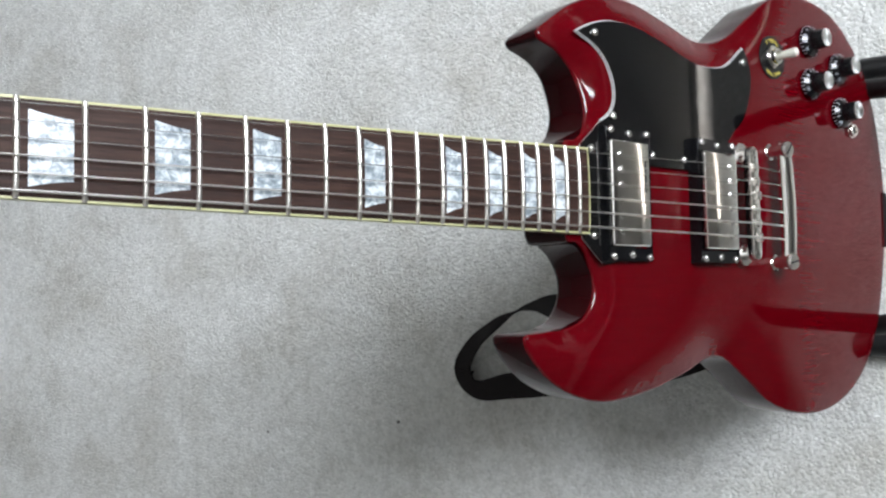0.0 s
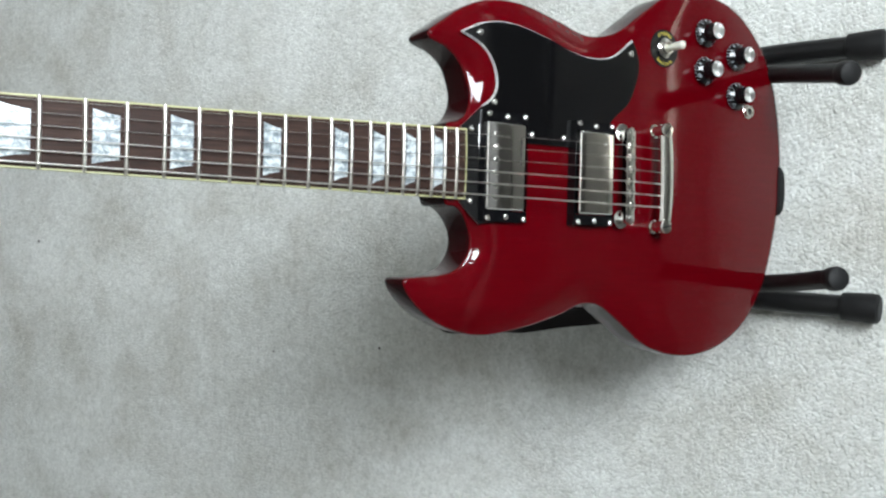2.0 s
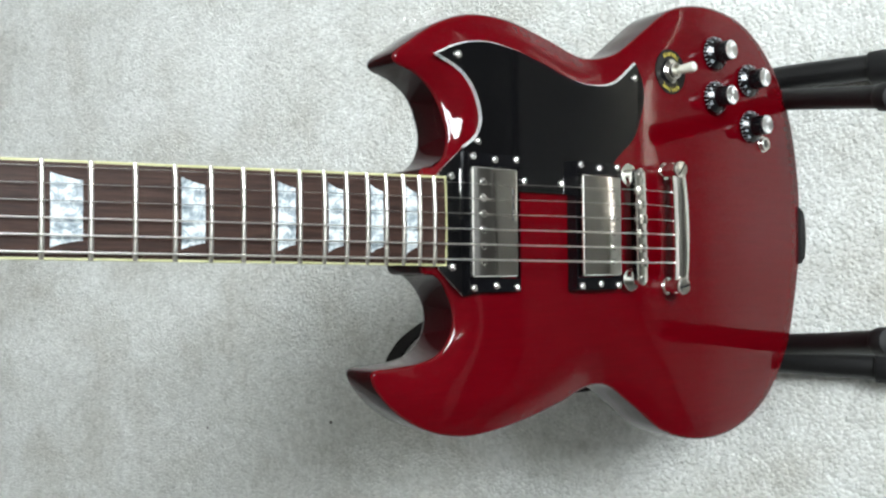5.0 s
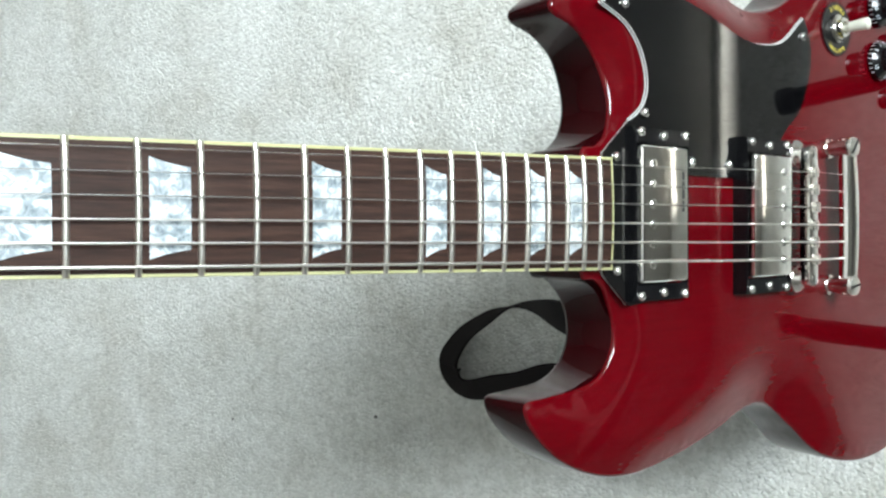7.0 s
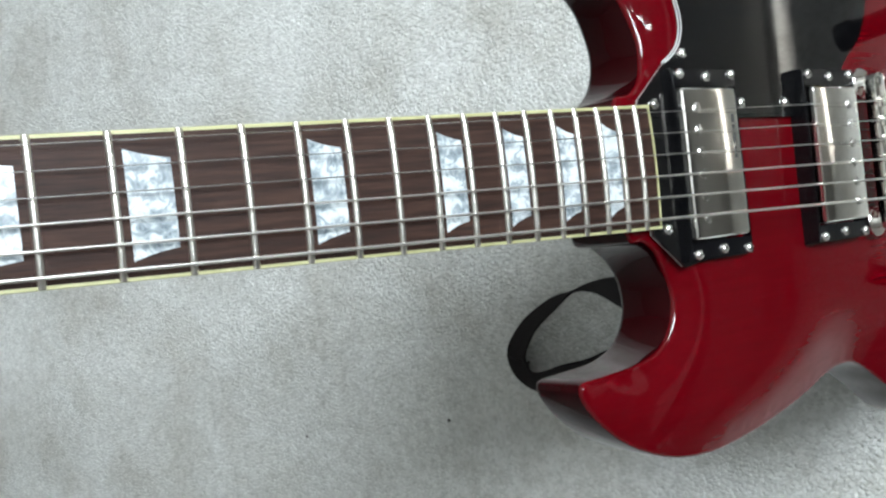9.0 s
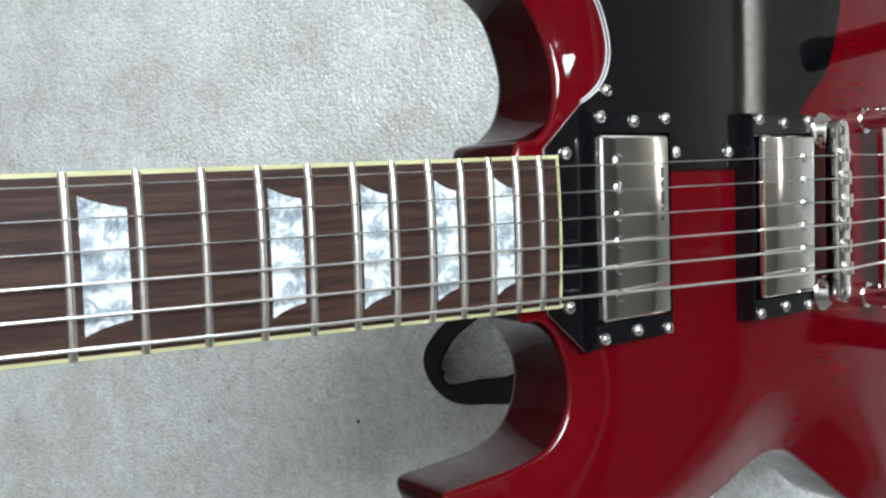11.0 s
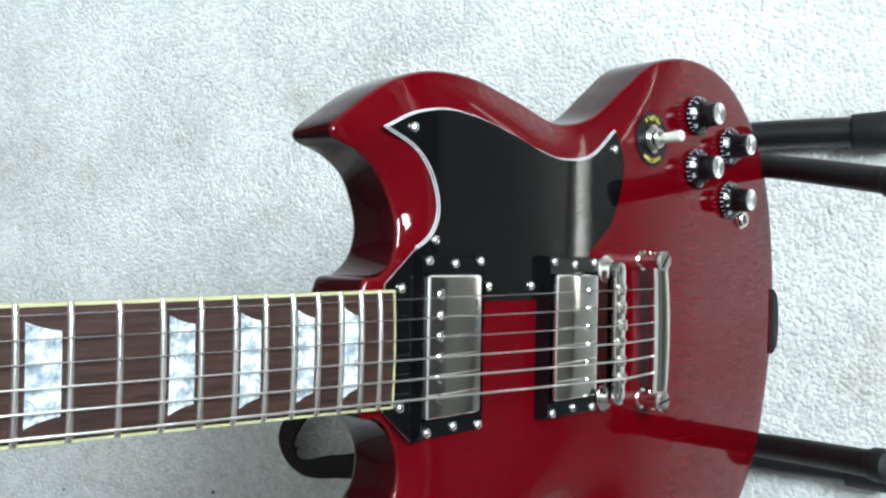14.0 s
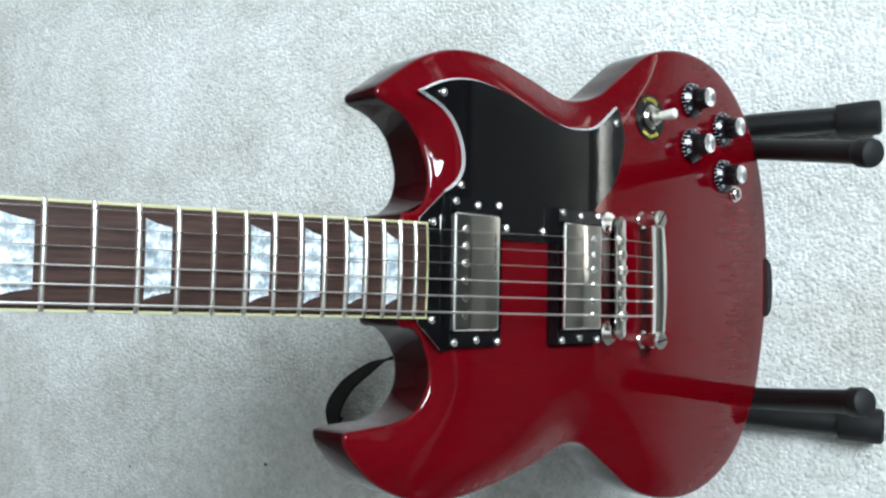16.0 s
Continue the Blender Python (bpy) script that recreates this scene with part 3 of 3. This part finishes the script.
# neck shaft
bm, rings = bmesh.new(), []
for j in range(20):
    yy = 0.004 + (BOARD_TOP - 0.004) * j / 19
    deep = 0.016 + 0.016 * max(0, 1 - (yy - 0.004) / 0.05) ** 2
    hw = half(yy) - 0.0004
    rings.append([bm.verts.new((hw * math.cos(a), yy, -0.0051 - deep * abs(math.sin(a)) ** 0.9)) for a in (math.pi * q / 14 for q in range(15))])
for a, b in zip(rings, rings[1:]):
    for k in range(15):
        bm.faces.new((a[k], a[(k + 1) % 15], b[(k + 1) % 15], b[k]))
bm.faces.new(rings[0])
bm.faces.new(rings[-1])
part("neck", bm, NECKWOOD, guitar, "cherry red set neck", ON_NECK)
part("nut", box((2 * half(BOARD_TOP), 0.005, 0.009), (0, BOARD_TOP + 0.0026, -0.0015), 0.0008), IVORY, guitar, "", ON_NECK)
head_out = spline([(-21, 0, 0), (-26, 40, 0), (-40, 70, 0), (-41, 150, 0), (-33, 180, 0), (-12, 172, 0), (0, 178, 0), (12, 172, 0), (33, 180, 0), (41, 150, 0), (40, 70, 0), (26, 40, 0), (21, 0, 0)], 5)
part("headstock", prism([(p.x / 1000, p.y / 1000) for p in head_out], -0.015, -0.001, 0.001), BLACK, guitar, "plain black headstock", ON_NECK @ pose(0, BOARD_TOP + 0.005, -0.004, -12, 0, 0))

# strings: from the tailpiece over the bridge and the frets to the nut
NECK_IN_BODY = pose(0, 0, 0.005, -NECK_ANGLE, 0, 0)
for k in range(6):
    xb, xn = -0.0255 + 0.0102 * k, -0.0170 + 0.0068 * k
    over_nut = NECK_IN_BODY @ Vector((xn, BOARD_TOP + 0.002, 0.0030))
    gauge = (0.00060, 0.00050, 0.00042, 0.00030, 0.00024, 0.00020)[k]
    path = [(xb, -0.2045, 0.0130), (xb, -0.1645, 0.0186), tuple(over_nut), (xn * 1.2, over_nut.y + 0.05, over_nut.z - 0.012)]
    part("string", tube(path, gauge, 8), WOUND if k < 3 else PLAIN, guitar, "wound steel string" if k < 3 else "plain steel string", ON_BODY)

# bridge on two posts
BRIDGE_Z = 0.0155
out = [(0.0368 * sx + 0.0046 * math.cos(a), 0.0046 * math.sin(a)) for sx, a0 in ((1, -90), (-1, 90)) for a in (radians(a0 + 22.5 * q) for q in range(9))]
bridge = part("bridge", prism(out, BRIDGE_Z - 0.0065, BRIDGE_Z, 0.0006), NICKEL, guitar, "nickel tune-adjustable bridge with six saddles", ON_BODY @ pose(0, -0.1640, 0, 0, 0, 0.6))
for k in range(6):
    x, dy = -0.0255 + 0.0102 * k, (-0.0008, 0.0003, 0.0011, -0.0009, 0.0002, 0.0010)[k]
    bm = box((0.0060, 0.0036, 0.0030), (0, dy, BRIDGE_Z + 0.0012), 0.0004)
    box((0.0014, 0.0088, 0.0014), (0.0010, 0, BRIDGE_Z + 0.0004), 0.0003, bm=bm)
    m = Matrix.Translation((x, 0, 0))
    part("saddle", bm, NICKEL, bridge, "", m)
    part("saddle_screw", lathe([(0.0016, 0), (0.0016, 0.0012), (0, 0.0014)], 10, pose(0, 0.0050, BRIDGE_Z - 0.0014, -90, 0, 0)), NICKEL, bridge, "", m)
for s in (-1, 1):
    part("thumbwheel", lathe([(0.0074, 0.0042), (0.0079, 0.0046), (0.0079, 0.0064), (0.0074, 0.0069), (0.003, 0.0069), (0.003, 0.0090)], 28, Matrix.Translation((s * 0.0372, 0.0022, 0))), SCREWS, bridge, "knurled nickel height wheel")
    part("post_head", lathe([(0.0026, BRIDGE_Z - 0.0002), (0.0026, BRIDGE_Z + 0.0004), (0.0018, BRIDGE_Z + 0.0008), (0, BRIDGE_Z + 0.0008)], 14, Matrix.Translation((s * 0.0368, 0, 0))), SCREWS, bridge)
    part("post", lathe([(0.003, -0.002), (0.003, 0.0042)], 12, Matrix.Translation((s * 0.0372, 0.0022, 0))), NICKEL, bridge)

# stop tailpiece: a bowed bar hooked on two studs
bm, rings = bmesh.new(), []
for j in range(21):
    x = 0.0475 * (j / 10 - 1)
    c = abs(x) / 0.0475
    hy, hz, cy = 0.0064 + 0.0014 * (1 - c**2), 0.0050 - 0.0008 * c**4, -0.0030 * (1 - c**2)
    rings.append([bm.verts.new((x, cy + hy * math.cos(a), 0.0128 + hz * math.sin(a))) for a in (2 * math.pi * q / 16 for q in range(16))])
for a, b in zip(rings, rings[1:]):
    for k in range(16):
        bm.faces.new((a[k], a[(k + 1) % 16], b[(k + 1) % 16], b[k]))
bm.faces.new(rings[0])
bm.faces.new(rings[-1])
tailpiece = part("tailpiece", bm, NICKEL, guitar, "polished nickel stop tailpiece", ON_BODY @ pose(0, -0.2060, 0, 0, 0, 0.8))
for s in (-1, 1):
    bm = lathe([(0.0062, 0), (0.0062, 0.003), (0.0048, 0.0034), (0.0048, 0.0095), (0.0058, 0.0098), (0.0058, 0.0158), (0.0063, 0.0162), (0.0063, 0.0184), (0.0056, 0.0194), (0, 0.0196)], 24, Matrix.Translation((s * 0.0425, 0.002, 0)))
    stud = part("stud", bm, NICKEL, tailpiece, "nickel stud with a slotted head")
    # dark bar laid on the head as the shade of its screw slot
    part("slot_shade", box((0.0016, 0.0104, 0.0004), (0, 0, 0)), HOLE_SHADE, stud, "", pose(s * 0.0425, 0.002, 0.0195, 0, 0, 30 + 20 * s))

# four control knobs
knob = part("control_knob", lathe([(0.0125, 0.0010), (0.0128, 0.0016), (0.0126, 0.0040), (0.0098, 0.0066), (0.0082, 0.0076), (0.0076, 0.0170), (0.0072, 0.0176), (0, 0.0176)], 40), KNOB, guitar, "black skirted control knob with a silver cap", ON_BODY @ pose(0.139, -0.2665, 0, 0, 0, 0), smooth=40)
cap = part("cap", lathe([(0.0071, 0.0176), (0.0071, 0.0181), (0.0066, 0.0183), (0.0050, 0.0177), (0, 0.0181)], 32), ALU, knob, "spun silver cap")
bms = []
for k in range(11):
    a = 90 + (k - 8.5) * 29
    m = pose(0, 0, 0, 0, 0, a) @ pose(0.01135, 0, 0.00555, 0, 43, 0)
    bms.append(lettering(str(k), 0.0037, m @ pose(0, 0, 0, 0, 0, 90)))
    for half_step in (0, 14.5):
        bms.append(box((0.0022, 0.0005, 0.0002), (0, 0, 0)))
        bms[-1].transform(pose(0, 0, 0, 0, 0, a + half_step) @ pose(0.01272, 0, 0.0028, 0, 86, 0))
numbers = part("numerals", joined(bms), PRINT, knob, "white printed numerals")
for x, y, turn in ((0.1225, -0.3095, 20), (0.1040, -0.2665, -15), (0.0850, -0.3110, 8)):
    m = ON_BODY @ pose(x, y, 0, 0, 0, turn)
    k2 = again(knob, guitar, m, "black skirted control knob with a silver cap")
    for ch in (cap, numbers):
        again(ch, k2, Matrix(), ch["label"])

# pickup selector switch
tx, ty = 0.1185, -0.2150
switch = part("selector_switch", lathe([(0.0168, 0.0002), (0.0170, 0.0006), (0.0166, 0.0012), (0.006, 0.0012)], 40), BLACK, guitar, "black selector switch washer with gold lettering", ON_BODY @ pose(tx, ty, 0))
part("switch_nut", lathe([(0.0088, 0.0012), (0.0088, 0.0026), (0.0080, 0.0032), (0.0062, 0.0034), (0.0062, 0.0064), (0.0056, 0.0070), (0.0042, 0.0070), (0.0036, 0.0050), (0, 0.0050)], 32), NICKEL, switch, "knurled nickel ring nut")
part("switch_tip", lathe([(0.0016, 0), (0.0018, 0.0036), (0.0030, 0.0042), (0.0037, 0.0130), (0.0037, 0.0150), (0.0027, 0.0163), (0, 0.0168)], 20, pose(0, -0.0005, 0.0045, 14, 4, 0)), IVORY, switch, "ivory plastic lever tip")
for word, side in (("TREBLE", 1), ("RHYTHM", -1)):
    bms = []
    for k, ch in enumerate(word):
        a = (k - 2.5) * 13.5
        # letters stand round the washer, both words the same way up
        m = (pose(0, 0, 0.00122, 0, 0, 90) @ pose(0, 0, 0, 0, 0, -a if side < 0 else 180 + a)) @ pose(0, 0.0134, 0, 0, 0, 0 if side < 0 else 180)
        bms.append(lettering(ch, 0.0042, m))
    part("lettering", joined(bms), GOLD, switch, "gold lettering " + word)

jack = part("output_jack", lathe([(0.0066, 0.0001), (0.0066, 0.0008), (0.0056, 0.0010), (0.0056, 0.0030), (0.0050, 0.0036), (0.0036, 0.0036), (0.0032, 0.0030), (0.0032, 0.0010)], 24), NICKEL, guitar, "nickel output jack socket", ON_BODY @ pose(0.0725, -0.3300, 0))
# dark disc painted as the shade down the jack's hole
part("socket", lathe([(0.0033, 0.0010), (0.0033, 0.0012), (0, 0.0012)], 16), HOLE_SHADE, jack)
part("strap_button", lathe([(0.007, 0), (0.004, 0.003), (0.004, 0.008), (0.007, 0.011), (0.005, 0.013), (0, 0.013)], 20, pose(0, -0.3825, -0.018, 90, 0, 0)), NICKEL, guitar, "nickel strap button", ON_BODY)

# ---------------------------------------------------------------- strap
strap = tagged(empty("guitar_strap", Matrix.Translation((-0.13, 0.2, 0))), "black fabric guitar strap hanging in a loop onto the carpet", "strap")
IN_STRAP = Matrix.Translation((0.13, -0.2, 0))
# from the heel button down to the carpet, standing on its edge in a bend, and back to the tail button
STRAP = [(0.000, 0.043, 0.385, 0.030, 0.000, 0.010), (-0.030, 0.022, 0.300, 0.034, 0.000, 0.020), (-0.072, 0.040, 0.222, 0.036, 0.000, 0.026), (-0.082, 0.085, 0.196, 0.032, -0.004, 0.024), (-0.077, 0.126, 0.172, 0.026, -0.008, 0.022),
         (-0.074, 0.172, 0.120, 0.010, -0.010, 0.016), (-0.079, 0.212, 0.078, 0.006, -0.018, 0.018), (-0.093, 0.250, 0.052, 0.004, -0.038, 0.026), (-0.117, 0.289, 0.034, 0.010, -0.044, 0.030), (-0.147, 0.309, 0.024, 0.016, -0.040, 0.032),
         (-0.169, 0.291, 0.025, 0.022, -0.020, 0.032), (-0.164, 0.250, 0.027, 0.030, -0.010, 0.040), (-0.160, 0.220, 0.029, 0.032, -0.008, 0.042), (-0.153, 0.185, 0.031, 0.042, -0.006, 0.044), (-0.149, 0.120, 0.028, 0.024, -0.004, 0.042),
         (-0.141, 0.060, 0.028, 0.020, 0.000, 0.038), (-0.100, -0.030, 0.028, 0.016, 0.006, 0.034), (-0.050, -0.085, 0.030, 0.014, 0.010, 0.030), (-0.020, -0.108, 0.032, 0.020, 0.010, 0.024)]
loop = spline([r[:3] for r in STRAP], 8)
across = spline([r[3:] for r in STRAP], 8)
for _ in range(7):      # webbing bends evenly
    loop = [loop[0]] + [(a + 2 * b + c) / 4 for a, b, c in zip(loop, loop[1:], loop[2:])] + [loop[-1]]
    across = [across[0]] + [(a + 2 * b + c) / 4 for a, b, c in zip(across, across[1:], across[2:])] + [across[-1]]
part("webbing", ribbon(loop, across, 0.0024), WEB, strap, "", IN_STRAP)
tab = prism([(0.0245 * math.cos(a), -0.0085 * math.sin(a) ** 0.7) for a in (math.pi * q / 20 for q in range(21))], -0.045, 0.0, 0.002)
part("leather_end", tab, RUBBER, strap, "black leather strap end", IN_STRAP @ FACE @ pose(-0.002, -0.3782, 0.0020, 0, 0, 0))

# ---------------------------------------------------------------- stand
stand = tagged(empty("guitar_stand", Matrix.Translation((0.008, 0.06, 0))), "black tubular steel guitar stand with foam-covered arms on carpet", "stand")
IN_STAND = Matrix.Translation((-0.008, -0.06, 0))
for sx, x0, x1, x2, ax, tipx, tipy, tipz in ((1, 0.130, 0.1390, 0.1420, 0.1150, 0.0913, -0.2230, 0.1505), (-1, -0.108, -0.1160, -0.1205, -0.0990, -0.0868, -0.2165, 0.1480)):
    hub = (0.008, 0.075, 0.075)
    part("leg", tube(spline([hub, (x0 * 0.6, 0.05, 0.035), (x0, -0.02, 0.017), (x1, -0.109, 0.0135), (x2 - 0.001 * sx, -0.205, 0.0135)], 8), 0.0115, 18), STEEL, stand, "black steel floor leg", IN_STAND)
    d = Vector((x2 - x1, -0.115, 0)).normalized()
    m = Matrix.Translation((x2 - 0.002 * sx, -0.192, 0.0150)) @ d.to_track_quat("Z", "Y").to_matrix().to_4x4()
    part("foot_cap", lathe([(0.0118, 0), (0.0132, 0.0005), (0.0140, 0.002), (0.0150, 0.030), (0.0146, 0.034), (0.0120, 0.036), (0, 0.036)], 24, m), RUBBER, stand, "black rubber foot cap", IN_STAND)
    before = (ax * 0.18 + tipx * 0.82, tipy + 0.018, tipz - 0.018)
    arm = spline([hub, (sx * 0.07 + 0.008, 0.04, 0.054), (ax, -0.03, 0.048), (ax, -0.100, 0.052), (ax * 0.8 + tipx * 0.2, -0.138, 0.070), (ax * 0.5 + tipx * 0.5, -0.172, 0.100), before, (tipx, tipy, tipz)], 8)
    part("arm", tube(arm, 0.0089, 18), FOAM, stand, "foam-covered support arm with an upturned end", IN_STAND)
    d = (Vector((tipx, tipy, tipz)) - Vector(before)).normalized()
    m = Matrix.Translation(Vector((tipx, tipy, tipz)) - 0.012 * d) @ d.to_track_quat("Z", "Y").to_matrix().to_4x4()
    part("arm_cap", lathe([(0.0097, 0), (0.0108, 0.002), (0.0108, 0.011), (0.0098, 0.0135), (0.006, 0.0150), (0, 0.0153)], 24, m), RUBBER, stand, "rounded black rubber end cap", IN_STAND)
part("hub", lathe([(0.016, 0.05), (0.018, 0.053), (0.018, 0.098), (0.016, 0.10)], 20, Matrix.Translation((0.008, 0.075, 0))), STEEL, stand, "", IN_STAND)
part("rear_leg", tube([(0.008, 0.075, 0.06), (0.008, 0.13, 0.030), (0.008, 0.17, 0.0125)], 0.0115, 16), STEEL, stand, "", IN_STAND)

# ---------------------------------------------------------------- carpet pile
rng = np.random.default_rng(7)


def pile(x0, x1, y0, y1, pitch_m, height):
    gx, gy = np.meshgrid(np.arange(x0, x1, pitch_m), np.arange(y0, y1, pitch_m * 0.87))
    gx = gx + (np.arange(gx.shape[0])[:, None] % 2) * pitch_m / 2
    x, y = gx.ravel(), gy.ravel()
    k = len(x)
    x, y = x + rng.normal(0, pitch_m * 0.28, k), y + rng.normal(0, pitch_m * 0.28, k)
    # the nap leans in drifting directions
    drift = 2.4 * np.sin(7 * x + 3 * np.sin(5 * y)) + 1.9 * np.sin(6 * y + 2 * np.sin(8 * x))
    way = drift + rng.normal(0, 1.1, k)
    lean = np.abs(rng.normal(0.55, 0.35, k)) * pitch_m
    h = height * rng.uniform(0.65, 1.2, k)
    r = pitch_m * rng.uniform(0.9, 1.4, k)
    spin = rng.uniform(0, 6.3, k)
    co = np.zeros((k, 5, 3))
    for q in range(4):
        a = spin + q * math.pi / 2
        co[:, q] = np.stack([x + r * np.cos(a), y + r * np.sin(a), np.full(k, -0.0005)], 1)
    co[:, 4] = np.stack([x + lean * np.cos(way), y + lean * np.sin(way), h], 1)
    tri = np.array([[0, 1, 4], [1, 2, 4], [2, 3, 4], [3, 0, 4]])
    faces = (np.arange(k)[:, None, None] * 5 + tri[None]).reshape(-1, 3)
    mesh = bpy.data.meshes.new("carpet_pile")
    mesh.vertices.add(k * 5)
    mesh.vertices.foreach_set("co", co.ravel())
    mesh.loops.add(faces.size)
    mesh.loops.foreach_set("vertex_index", faces.ravel().astype(np.int32))
    mesh.polygons.add(len(faces))
    mesh.polygons.foreach_set("loop_start", np.arange(0, faces.size, 3, dtype=np.int32))
    mesh.polygons.foreach_set("use_smooth", np.zeros(len(faces), bool))
    mesh.update(calc_edges=True)
    mesh.materials.append(CARPET)
    return new("carpet_pile", mesh)


tagged(pile(-0.64, 0.58, -0.56, 1.50, 0.0035, 0.0010), "short off-white carpet tufts with faint grey wear", "carpet", kind="stuff")

for x, y, r in ((-0.2125, 0.412, 0.0020), (-0.2345, 0.6185, 0.0015), (-0.078, 1.250, 0.0028)):
    tagged(part("lint_speck", lathe([(0, 0), (r, r * 0.3), (r * 0.7, r * 0.9), (0, r)], 8, Matrix.Translation((x, y, 0.003))), LINT), "tiny dark speck of lint on the carpet", "lint")
